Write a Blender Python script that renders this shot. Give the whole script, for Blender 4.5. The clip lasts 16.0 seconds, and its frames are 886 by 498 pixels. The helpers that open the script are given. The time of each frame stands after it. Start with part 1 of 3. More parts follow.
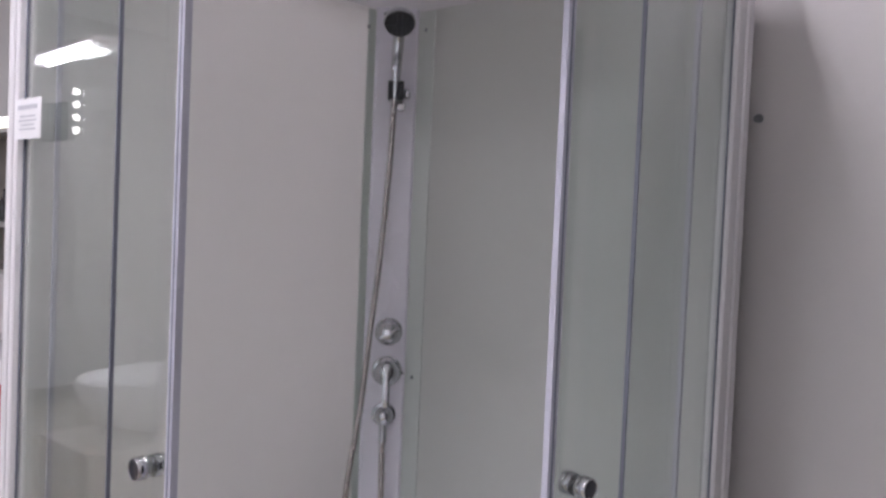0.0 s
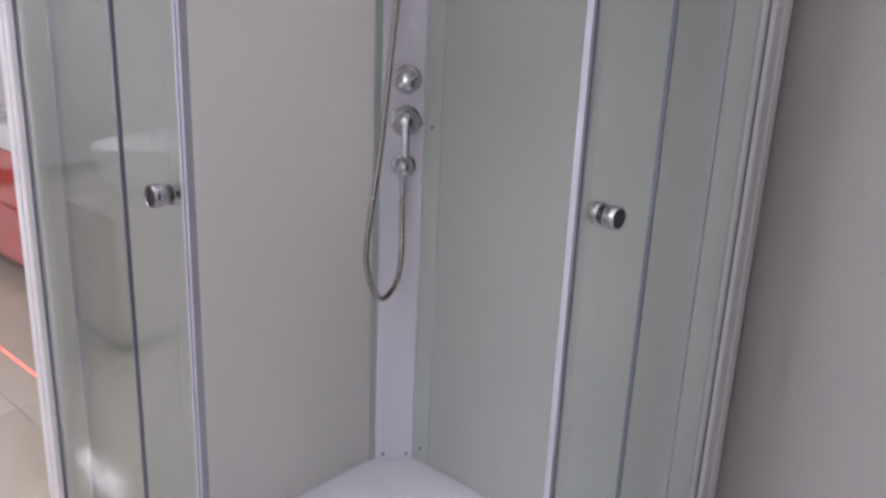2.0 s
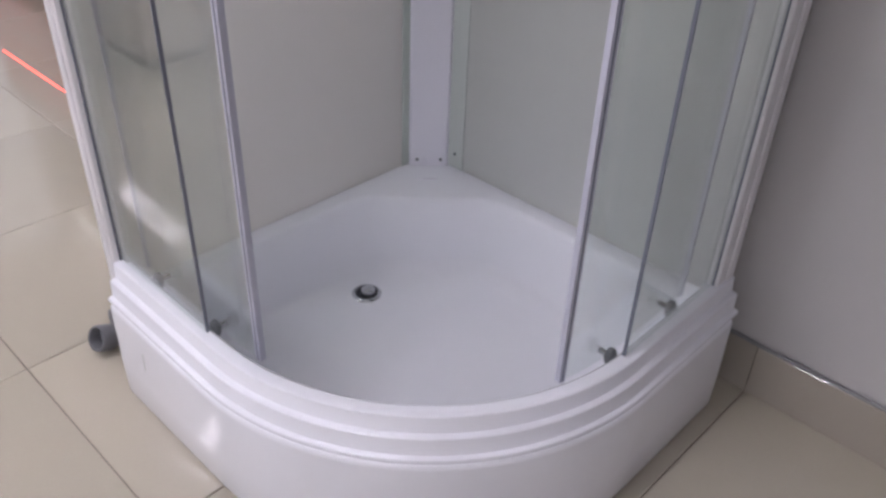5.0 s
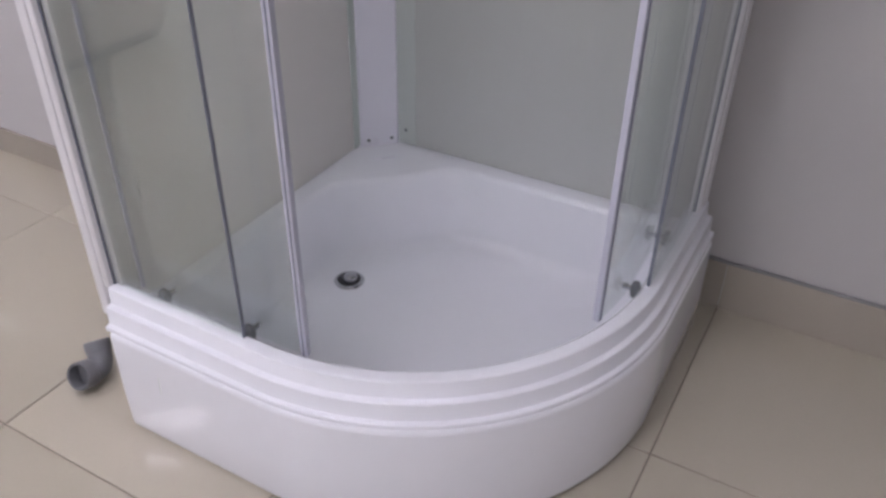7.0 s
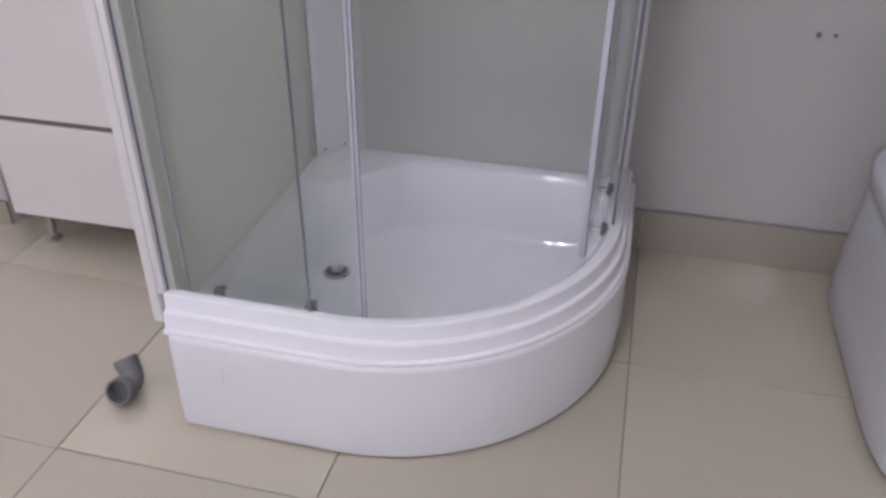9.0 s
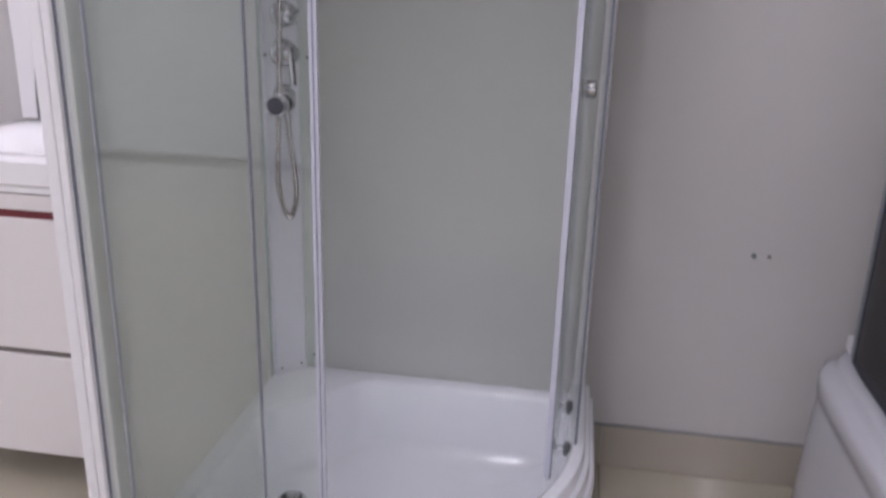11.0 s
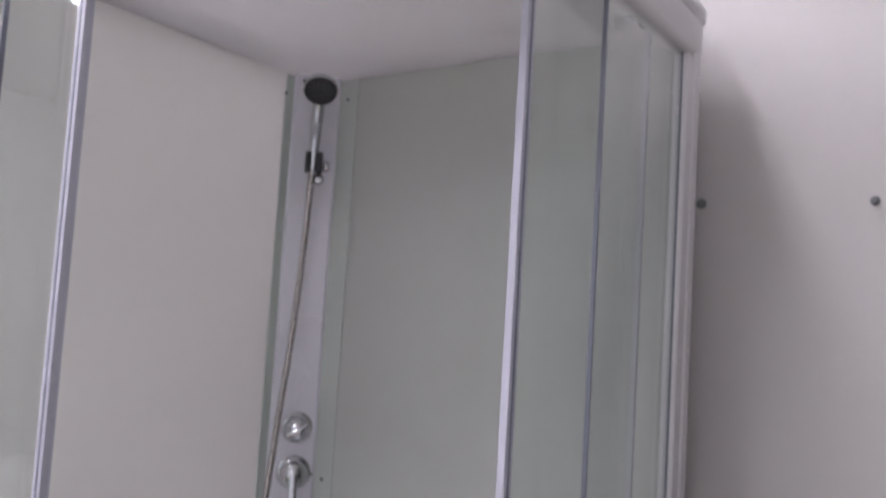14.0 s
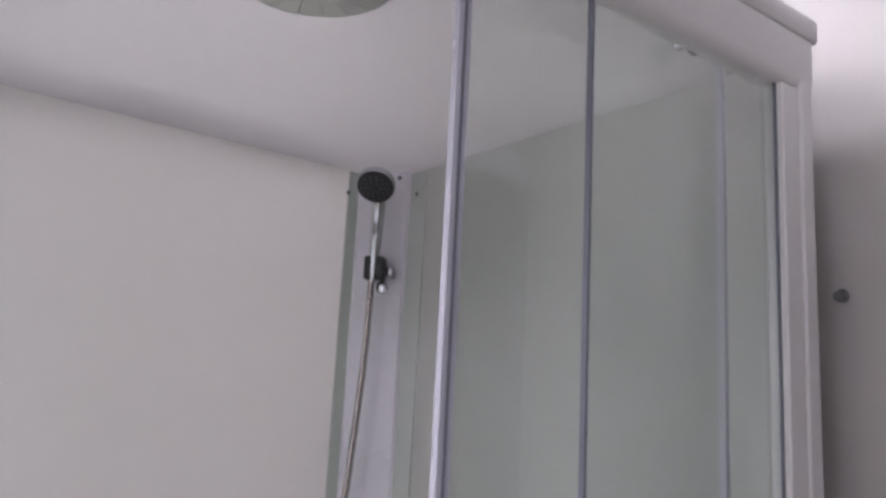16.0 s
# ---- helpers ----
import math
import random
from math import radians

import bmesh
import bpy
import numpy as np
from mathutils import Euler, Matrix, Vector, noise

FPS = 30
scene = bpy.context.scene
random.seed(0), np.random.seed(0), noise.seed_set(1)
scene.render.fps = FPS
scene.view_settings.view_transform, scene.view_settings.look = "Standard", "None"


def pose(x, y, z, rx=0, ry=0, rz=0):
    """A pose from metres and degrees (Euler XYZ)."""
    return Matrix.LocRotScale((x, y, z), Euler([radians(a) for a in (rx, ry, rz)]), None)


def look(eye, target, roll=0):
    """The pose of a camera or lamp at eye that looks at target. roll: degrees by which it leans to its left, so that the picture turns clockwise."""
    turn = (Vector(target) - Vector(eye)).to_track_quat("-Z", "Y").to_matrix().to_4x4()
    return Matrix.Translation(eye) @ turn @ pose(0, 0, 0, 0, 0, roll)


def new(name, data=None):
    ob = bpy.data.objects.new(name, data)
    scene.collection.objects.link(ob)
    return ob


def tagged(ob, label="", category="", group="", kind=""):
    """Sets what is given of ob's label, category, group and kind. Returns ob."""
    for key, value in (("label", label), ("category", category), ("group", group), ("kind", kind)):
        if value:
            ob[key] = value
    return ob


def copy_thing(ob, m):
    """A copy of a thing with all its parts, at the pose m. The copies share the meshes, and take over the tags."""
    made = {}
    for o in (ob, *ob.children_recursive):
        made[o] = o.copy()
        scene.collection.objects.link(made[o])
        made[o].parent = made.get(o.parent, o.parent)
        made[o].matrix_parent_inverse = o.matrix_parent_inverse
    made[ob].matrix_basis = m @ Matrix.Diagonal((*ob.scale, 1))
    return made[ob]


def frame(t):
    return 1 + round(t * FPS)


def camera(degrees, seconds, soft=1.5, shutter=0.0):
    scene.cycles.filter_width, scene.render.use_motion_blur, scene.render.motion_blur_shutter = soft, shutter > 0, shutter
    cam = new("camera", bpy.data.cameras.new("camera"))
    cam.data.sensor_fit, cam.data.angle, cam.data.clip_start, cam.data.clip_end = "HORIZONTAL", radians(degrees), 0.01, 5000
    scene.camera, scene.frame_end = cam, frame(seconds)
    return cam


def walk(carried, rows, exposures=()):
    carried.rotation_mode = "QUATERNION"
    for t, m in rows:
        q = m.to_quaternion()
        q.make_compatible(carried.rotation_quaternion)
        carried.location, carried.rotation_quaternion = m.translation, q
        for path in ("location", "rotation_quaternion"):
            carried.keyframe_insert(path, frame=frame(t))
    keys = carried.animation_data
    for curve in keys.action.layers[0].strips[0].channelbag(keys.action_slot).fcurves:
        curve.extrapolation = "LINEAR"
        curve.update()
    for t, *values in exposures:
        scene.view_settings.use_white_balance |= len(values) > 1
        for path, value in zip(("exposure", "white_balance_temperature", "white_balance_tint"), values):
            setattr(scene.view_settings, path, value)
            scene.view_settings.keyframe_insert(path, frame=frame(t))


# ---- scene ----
cam = camera(57.2, 16.0, soft=2.8, shutter=0.4)
PATH = [
    (0, (1.459, -1.469, 1.559), (0.159, 0.028, 1.494), 2.44),
    (0.5, (1.450, -1.458, 1.538), (0.156, 0.034, 1.371), 2.73),
    (1, (1.446, -1.451, 1.514), (0.163, 0.032, 1.218), 3.02),
    (1.5, (1.429, -1.438, 1.485), (0.165, 0.026, 1.043), 2.92),
    (2, (1.418, -1.433, 1.460), (0.160, -0.011, 0.886), 2.50),
    (2.5, (1.406, -1.425, 1.428), (0.169, -0.050, 0.710), 2.50),
    (3, (1.401, -1.424, 1.393), (0.184, -0.099, 0.560), 2.20),
    (3.5, (1.411, -1.418, 1.363), (0.226, -0.141, 0.414), 1.73),
    (4, (1.417, -1.423, 1.333), (0.260, -0.175, 0.313), 1.87),
    (4.5, (1.418, -1.429, 1.302), (0.276, -0.211, 0.231), 2.00),
    (5, (1.402, -1.427, 1.316), (0.283, -0.228, 0.199), 2.30),
    (7.5, (1.076, -1.796, 1.277), (0.388, -0.302, 0.148), 0.56),
    (8, (1.021, -1.936, 1.308), (0.423, -0.396, 0.188), 0.72),
    (10.5, (0.737, -2.153, 1.342), (0.543, -0.328, 0.540), 0.44),
    (11, (0.839, -2.109, 1.372), (0.525, -0.211, 0.743), 1.59),
    (11.5, (1.012, -2.049, 1.415), (0.553, -0.157, 0.914), 3.23),
    (12, (1.069, -1.959, 1.440), (0.516, -0.069, 1.047), 1.70),
    (12.5, (1.071, -1.803, 1.475), (0.417, 0.078, 1.231), 0.37),
    (13, (1.094, -1.672, 1.524), (0.384, 0.194, 1.402), -0.46),
    (13.5, (1.176, -1.548, 1.510), (0.304, 0.250, 1.558), 1.06),
    (14, (1.319, -1.386, 1.562), (0.207, 0.266, 1.710), 3.46),
    (14.5, (1.379, -1.257, 1.606), (0.099, 0.239, 1.902), 2.37),
    (15, (1.353, -1.134, 1.611), (-0.019, 0.257, 1.999), 0.85),
    (15.5, (1.348, -1.045, 1.623), (-0.109, 0.268, 1.999), 1.10),
    (16, (1.373, -0.922, 1.630), (-0.185, 0.285, 1.992), 3.00),
]
EXPOSURES = [(0.0, 0.27), (2.0, 0.37), (3.0, 0.42), (5.0, 0.25), (7.5, 0.08), (8.0, 0.04), (11.0, 0.15), (12.5, 0.34), (14.5, 0.40), (16.0, 0.56)]

rows = [(t, look(eye, target, roll)) for t, eye, target, roll in PATH]
walk(cam, rows, EXPOSURES)

# ---- world and lamps ----
world = bpy.data.worlds.new("world")
world.use_nodes = True
world.node_tree.nodes["Background"].inputs[0].default_value = (1.01, 0.97, 1.10, 1)
world.node_tree.nodes["Background"].inputs[1].default_value = 0.80
scene.world = world
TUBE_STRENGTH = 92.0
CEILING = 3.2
# First lamp follows the wall shadow; the next four are unseen, placed for brightness.
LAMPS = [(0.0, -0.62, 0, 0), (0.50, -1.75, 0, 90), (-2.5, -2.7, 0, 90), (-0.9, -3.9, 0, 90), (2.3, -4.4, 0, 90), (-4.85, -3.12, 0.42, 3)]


# ---- materials ----
def material(name, color, rough=0.5, metal=0.0, vary=0.06, scale=6.0, grain=90.0, bump=0.05, coat=0.0, tint=None):
    m = bpy.data.materials.new(name)
    m.use_nodes = True
    nt = m.node_tree
    b = nt.nodes["Principled BSDF"]
    b.inputs["Metallic"].default_value = metal
    b.inputs["Coat Weight"].default_value = coat
    b.inputs["Coat Roughness"].default_value = 0.05
    tc = nt.nodes.new("ShaderNodeTexCoord")
    big = nt.nodes.new("ShaderNodeTexNoise")
    big.inputs["Scale"].default_value = scale
    big.inputs["Detail"].default_value = 4
    small = nt.nodes.new("ShaderNodeTexNoise")
    small.inputs["Scale"].default_value = grain
    small.inputs["Detail"].default_value = 3
    nt.links.new(tc.outputs["Object"], big.inputs["Vector"])
    nt.links.new(tc.outputs["Object"], small.inputs["Vector"])
    ramp = nt.nodes.new("ShaderNodeMix")
    ramp.data_type = "RGBA"
    other = tint or tuple(c * (1 - 2 * vary) for c in color)
    ramp.inputs["A"].default_value = (*color, 1)
    ramp.inputs["B"].default_value = (*other, 1)
    mul = nt.nodes.new("ShaderNodeMath")
    mul.operation = "MULTIPLY_ADD"
    mul.inputs[1].default_value = 0.35
    nt.links.new(small.outputs["Fac"], mul.inputs[0])
    add = nt.nodes.new("ShaderNodeMath")
    add.operation = "MULTIPLY"
    add.inputs[1].default_value = 0.65
    nt.links.new(big.outputs["Fac"], add.inputs[0])
    nt.links.new(add.outputs[0], mul.inputs[2])
    nt.links.new(mul.outputs[0], ramp.inputs["Factor"])
    nt.links.new(ramp.outputs["Result"], b.inputs["Base Color"])
    rr = nt.nodes.new("ShaderNodeMapRange")
    rr.inputs["To Min"].default_value = max(rough * 0.8, 0.02)
    rr.inputs["To Max"].default_value = min(rough * 1.25, 1)
    nt.links.new(big.outputs["Fac"], rr.inputs["Value"])
    nt.links.new(rr.outputs["Result"], b.inputs["Roughness"])
    if bump:
        bp = nt.nodes.new("ShaderNodeBump")
        bp.inputs["Strength"].default_value = bump
        bp.inputs["Distance"].default_value = 0.002
        nt.links.new(small.outputs["Fac"], bp.inputs["Height"])
        nt.links.new(bp.outputs["Normal"], b.inputs["Normal"])
    return m


def clear_glass(name, color, gloss=0.9):
    m = bpy.data.materials.new(name)
    m.use_nodes = True
    nt = m.node_tree
    nt.nodes.remove(nt.nodes["Principled BSDF"])
    out = nt.nodes["Material Output"]
    tr = nt.nodes.new("ShaderNodeBsdfTransparent")
    tr.inputs["Color"].default_value = (*color, 1)
    gl = nt.nodes.new("ShaderNodeBsdfGlossy")
    gl.inputs["Roughness"].default_value = 0.015
    gl.inputs["Color"].default_value = (gloss, gloss, gloss, 1)
    lw = nt.nodes.new("ShaderNodeLayerWeight")
    lw.inputs["Blend"].default_value = 0.5
    pw = nt.nodes.new("ShaderNodeMath")
    pw.operation = "POWER"
    pw.inputs[1].default_value = 4.0
    ma = nt.nodes.new("ShaderNodeMath")
    ma.operation = "MULTIPLY_ADD"
    ma.inputs[1].default_value = 0.8
    ma.inputs[2].default_value = 0.055
    mix = nt.nodes.new("ShaderNodeMixShader")
    nt.links.new(lw.outputs["Facing"], pw.inputs[0])
    nt.links.new(pw.outputs[0], ma.inputs[0])
    nt.links.new(ma.outputs[0], mix.inputs["Fac"])
    nt.links.new(tr.outputs[0], mix.inputs[1])
    nt.links.new(gl.outputs[0], mix.inputs[2])
    nt.links.new(mix.outputs[0], out.inputs["Surface"])
    return m


def glowing(name, color, strength):
    m = bpy.data.materials.new(name)
    m.use_nodes = True
    b = m.node_tree.nodes["Principled BSDF"]
    b.inputs["Base Color"].default_value = (*color, 1)
    b.inputs["Emission Color"].default_value = (*color, 1)
    b.inputs["Emission Strength"].default_value = strength
    return m


def tile_material(name, color):
    """Polished porcelain: cloudy beige, each tile a little different."""
    m = material(name, color, 0.085, vary=0.07, scale=2.2, grain=140, bump=0.01, coat=0.3)
    nt = m.node_tree
    b = nt.nodes["Principled BSDF"]
    link = b.inputs["Base Color"].links[0]
    src = link.from_socket
    info = nt.nodes.new("ShaderNodeObjectInfo")
    hsv = nt.nodes.new("ShaderNodeHueSaturation")
    mr = nt.nodes.new("ShaderNodeMapRange")
    mr.inputs["To Min"].default_value = 0.94
    mr.inputs["To Max"].default_value = 1.05
    nt.links.new(info.outputs["Random"], mr.inputs["Value"])
    nt.links.new(mr.outputs["Result"], hsv.inputs["Value"])
    nt.links.new(src, hsv.inputs["Color"])
    nt.links.new(hsv.outputs["Color"], b.inputs["Base Color"])
    return m


WALL = material("wall_paint", (0.53, 0.505, 0.50), 0.7, vary=0.03, scale=1.6, grain=160, bump=0.12)
CEIL = material("ceiling_paint", (0.75, 0.74, 0.74), 0.8, vary=0.03)
PILLAR = material("grey_paint", (0.55, 0.53, 0.54), 0.6, vary=0.04, scale=2)
ACRYLIC = material("white_acrylic", (0.86, 0.86, 0.92), 0.10, vary=0.025, scale=3, grain=40, bump=0.0, coat=0.5)
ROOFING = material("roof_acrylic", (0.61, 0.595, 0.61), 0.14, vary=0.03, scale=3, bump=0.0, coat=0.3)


def let_light_through(m, share):
    """Thin acrylic lets part of the light through."""
    nt = m.node_tree
    tl = nt.nodes.new("ShaderNodeBsdfTranslucent")
    tl.inputs["Color"].default_value = (0.88, 0.86, 0.86, 1)
    mix = nt.nodes.new("ShaderNodeMixShader")
    mix.inputs["Fac"].default_value = share
    nt.links.new(nt.nodes["Principled BSDF"].outputs[0], mix.inputs[1])
    nt.links.new(tl.outputs[0], mix.inputs[2])
    nt.links.new(mix.outputs[0], nt.nodes["Material Output"].inputs["Surface"])


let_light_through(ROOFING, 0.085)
# One milky glass in two tones: shade and light put into the colours.
PANEL_SHADED = material("shaded_panel_glass", (0.51, 0.515, 0.50), 0.12, vary=0.02, scale=2, bump=0.0, coat=0.0)
PANEL_LIT = material("lit_panel_glass", (0.82, 0.83, 0.80), 0.12, vary=0.02, scale=2, bump=0.0, coat=0.1)
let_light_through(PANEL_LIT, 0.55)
STRIP = material("panel_edge_strip", (0.56, 0.61, 0.575), 0.12, vary=0.03, scale=4, bump=0.0, coat=0.5)
STRIP_PALE = material("panel_edge_pale", (0.56, 0.59, 0.57), 0.12, vary=0.03, scale=4, bump=0.0, coat=0.5)
COLUMN = material("column_plastic", (0.80, 0.78, 0.86), 0.28, vary=0.03, scale=5, grain=200, bump=0.02)
PROFILE = material("white_profile", (0.74, 0.72, 0.74), 0.30, vary=0.03, scale=8, bump=0.01)
SEAL = material("magnetic_seal", (0.58, 0.58, 0.68), 0.25, vary=0.08, scale=12, bump=0.02)
EDGE = material("dark_seal", (0.17, 0.18, 0.23), 0.35, vary=0.1, scale=20)
CHROME = material("chrome", (0.60, 0.60, 0.63), 0.07, 1.0, vary=0.05, scale=15, bump=0.0)
KNOB_REFLECTION = material("knob_dark_reflection", (0.03, 0.03, 0.04), 0.12, vary=0.1, scale=30, bump=0.0)
HOSE = material("steel_hose", (0.48, 0.43, 0.42), 0.25, 1.0, vary=0.1, scale=60, bump=0.2)
BLACK = material("black_plastic", (0.018, 0.018, 0.024), 0.35, vary=0.2, scale=30, bump=0.05)
ROLLER = material("grey_roller", (0.16, 0.165, 0.18), 0.4, vary=0.12, scale=30)
GROUT = material("grout", (0.22, 0.19, 0.16), 0.9, vary=0.12, scale=9)
TILE = tile_material("floor_tile", (0.485, 0.44, 0.36))
SKIRT = tile_material("skirting_tile", (0.40, 0.355, 0.305))
SEALANT = material("grey_sealant", (0.25, 0.245, 0.25), 0.6, vary=0.15, scale=14, bump=0.3)
PVC = material("grey_pvc", (0.16, 0.16, 0.175), 0.45, vary=0.1, scale=20)
LACQUER = material("white_lacquer", (0.76, 0.72, 0.72), 0.22, vary=0.02, scale=3, bump=0.0, coat=0.4)
CERAMIC = material("white_ceramic", (0.84, 0.82, 0.84), 0.08, vary=0.02, scale=4, bump=0.0, coat=0.5)
REDTRIM = material("dark_red_trim", (0.16, 0.02, 0.03), 0.4, vary=0.1)
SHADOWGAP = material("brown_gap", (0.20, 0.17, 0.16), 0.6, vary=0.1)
RED = material("red_lacquer", (0.55, 0.025, 0.02), 0.12, vary=0.08, scale=3, bump=0.0, coat=0.6)
PAPER = material("paper", (0.82, 0.81, 0.83), 0.7, vary=0.03, scale=20)
INK = material("faded_ink", (0.50, 0.50, 0.55), 0.7, vary=0.05)
GREYTRAY = material("grey_acrylic", (0.55, 0.545, 0.60), 0.2, vary=0.03, scale=3, bump=0.0, coat=0.4)
BOTTLE = material("dark_bottle", (0.04, 0.035, 0.04), 0.2, vary=0.2, scale=12)
BEIGE = material("beige_laminate", (0.62, 0.54, 0.48), 0.35, vary=0.06, scale=5, bump=0.02)
SHELFWOOD = material("shelf_board", (0.30, 0.27, 0.25), 0.4, vary=0.1, scale=8)
GLASS = clear_glass("clear_glass", (0.955, 0.975, 0.965))
TINT = clear_glass("tinted_glass", (0.16, 0.17, 0.21), 0.6)
COVER = material("lamp_cover", (0.62, 0.65, 0.61), 0.15, vary=0.04, scale=20, bump=0.0, coat=0.5)
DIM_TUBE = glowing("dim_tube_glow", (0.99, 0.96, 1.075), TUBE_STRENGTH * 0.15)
# Output cut for the first lamp so the wall near it stays darker.
SOFT_TUBE = glowing("reduced_tube_glow", (0.99, 0.96, 1.075), TUBE_STRENGTH * 0.62)
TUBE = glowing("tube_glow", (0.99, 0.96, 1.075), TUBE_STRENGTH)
STRIPGLOW = glowing("shelf_lamp_glow", (1.0, 0.98, 0.95), 2.5)
SPOTGLOW = glowing("spot_glow", (1.0, 0.98, 0.98), 7.0)
RED_LINE = glowing("red_glow", (1.0, 0.10, 0.08), 2.5)


# ---- mesh helpers ----
def finish(name, bm, mat, parent=None, label="", smooth=None):
    me = bpy.data.meshes.new(name)
    bmesh.ops.recalc_face_normals(bm, faces=bm.faces)
    bm.to_mesh(me)
    bm.free()
    me.materials.append(mat)
    if smooth:
        for p in me.polygons:
            p.use_smooth = True
        me.set_sharp_from_angle(angle=radians(smooth))
    ob = new(name, me)
    ob.parent = parent
    if label:
        ob["label"] = label
    return ob


def part(name, bm, mat, parent, label="", smooth=None):
    return finish(name, bm, mat, parent, label, smooth)


def thing(name, label, category, group="", at=(0, 0, 0)):
    ob = new(name)
    ob.empty_display_size = 0.05
    ob.location = at
    return tagged(ob, label, category, group)


def add_box(bm, x0, x1, y0, y1, z0, z1, bevel=0.0):
    r = bmesh.ops.create_cube(bm, size=1.0)
    vs = r["verts"]
    for v in vs:
        v.co = Vector((x0 + (v.co.x + 0.5) * (x1 - x0), y0 + (v.co.y + 0.5) * (y1 - y0), z0 + (v.co.z + 0.5) * (z1 - z0)))
    if bevel:
        es = {e for v in vs for e in v.link_edges}
        bmesh.ops.bevel(bm, geom=list(es), offset=bevel, segments=2, affect="EDGES", profile=0.5)


def box(x0, x1, y0, y1, z0, z1, bevel=0.0):
    bm = bmesh.new()
    add_box(bm, x0, x1, y0, y1, z0, z1, bevel)
    return bm


def lathe(profile, m=None, n=28):
    """Turns (radius, height) pairs round z, then places the result by m."""
    bm = bmesh.new()
    rings = []
    for r, z in profile:
        if r < 1e-6:
            rings.append([bm.verts.new((0, 0, z))])
        else:
            rings.append([bm.verts.new((r * math.cos(2 * math.pi * i / n), r * math.sin(2 * math.pi * i / n), z)) for i in range(n)])
    for a, b in zip(rings, rings[1:]):
        for i in range(n):
            j = (i + 1) % n
            if len(a) == 1 and len(b) == 1:
                continue
            if len(a) == 1:
                bm.faces.new((a[0], b[j], b[i]))
            elif len(b) == 1:
                bm.faces.new((a[i], a[j], b[0]))
            else:
                bm.faces.new((a[i], a[j], b[j], b[i]))
    if m:
        bm.transform(m)
    return bm


def tube(points, radius, n=10, ribs=0.0):
    """A round tube along points; ribs: a wave of the radius along it."""
    bm = bmesh.new()
    pts = [Vector(p) for p in points]
    rings = []
    side = None
    for i, p in enumerate(pts):
        d = (pts[min(i + 1, len(pts) - 1)] - pts[max(i - 1, 0)]).normalized()
        if side is None:
            side = d.orthogonal().normalized()
        side = (side - d * side.dot(d)).normalized()
        up = d.cross(side)
        r = radius * (1 + (ribs if i % 2 else 0))
        rings.append([bm.verts.new(p + r * (math.cos(2 * math.pi * k / n) * side + math.sin(2 * math.pi * k / n) * up)) for k in range(n)])
    for a, b in zip(rings, rings[1:]):
        for k in range(n):
            bm.faces.new((a[k], a[(k + 1) % n], b[(k + 1) % n], b[k]))
    bm.faces.new(rings[0])
    bm.faces.new(rings[-1][::-1])
    return bm


def spline(ctrl, n):
    """Points along a smooth curve through ctrl."""
    c = [Vector(p) for p in ctrl]
    c = [2 * c[0] - c[1]] + c + [2 * c[-1] - c[-2]]
    out = []
    for i in range(1, len(c) - 2):
        a, b, d, e = c[i - 1:i + 3]
        for k in range(n):
            t = k / n
            out.append(0.5 * ((2 * b) + (d - a) * t + (2 * a - 5 * b + 4 * d - e) * t * t + (3 * b - a - 3 * d + e) * t ** 3))
    out.append(c[-2])
    return out


# The plan of the quadrant cabin: straight front, arc, straight side.
SIDE, CEN, RAD = 0.905, 0.36, 0.545
ARC = RAD * math.pi / 2
TOTAL = 2 * CEN + ARC


def front(off, s):
    """The point at the length s along the front's outline, moved outwards by off."""
    r = RAD + off
    if s <= CEN:
        return Vector((s, -CEN - r))
    if s >= CEN + ARC:
        return Vector((CEN + r, -CEN + (s - CEN - ARC)))
    a = (s - CEN) / RAD
    return Vector((CEN + r * math.sin(a), -CEN - r * math.cos(a)))


def front_path(off, s0, s1):
    marks = [s0] + [CEN + ARC * i / 36 for i in range(37) if s0 < CEN + ARC * i / 36 < s1] + [s1]
    return [front(off, s) for s in marks]


def sweep(profile, s0, s1, closed=True):
    """A profile of (outward offset, height) carried along the front."""
    bm = bmesh.new()
    cols = []
    marks = [s0] + [CEN + ARC * i / 48 for i in range(49) if s0 < CEN + ARC * i / 48 < s1] + [s1]
    for s in marks:
        cols.append([bm.verts.new((*front(o, s), z)) for o, z in profile])
    k = len(profile)
    for a, b in zip(cols, cols[1:]):
        for i in range(k if closed else k - 1):
            j = (i + 1) % k
            bm.faces.new((a[i], a[j], b[j], b[i]))
    if closed:
        bm.faces.new(cols[0])
        bm.faces.new(cols[-1][::-1])
    return bm


def slab(off0, off1, s0, s1, z0, z1):
    return sweep([(off0, z0), (off1, z0), (off1, z1), (off0, z1)], s0, s1)


def facing(s, off, z):
    """A pose on the front's outline whose z axis points outwards."""
    p = front(off, s)
    q = front(off + 0.1, s)
    n = Vector((q.x - p.x, q.y - p.y, 0))
    return Matrix.Translation((p.x, p.y, z)) @ n.to_track_quat("Z", "Y").to_matrix().to_4x4()


# ---- setting ----
WY = 0.092


def wall(name, x0, x1, y0, y1, z0, z1, mat, label):
    return tagged(finish(name, box(x0, x1, y0, y1, z0, z1), mat), label, "wall", kind="structure")


wall("wall_north", -0.95, 4.6, WY, WY + 0.2, 0, CEILING, WALL, "plain pinkish white painted wall behind the shower cabins")
wall("wall_pillar", -1.62, -0.95, -0.27, 0.95, 0, CEILING, PILLAR, "grey painted pillar beside the white washbasin cabinet")
wall("wall_far", -5.6, -1.62, 0.75, 0.95, 0, CEILING, WALL, "light painted wall behind the red cabinet")


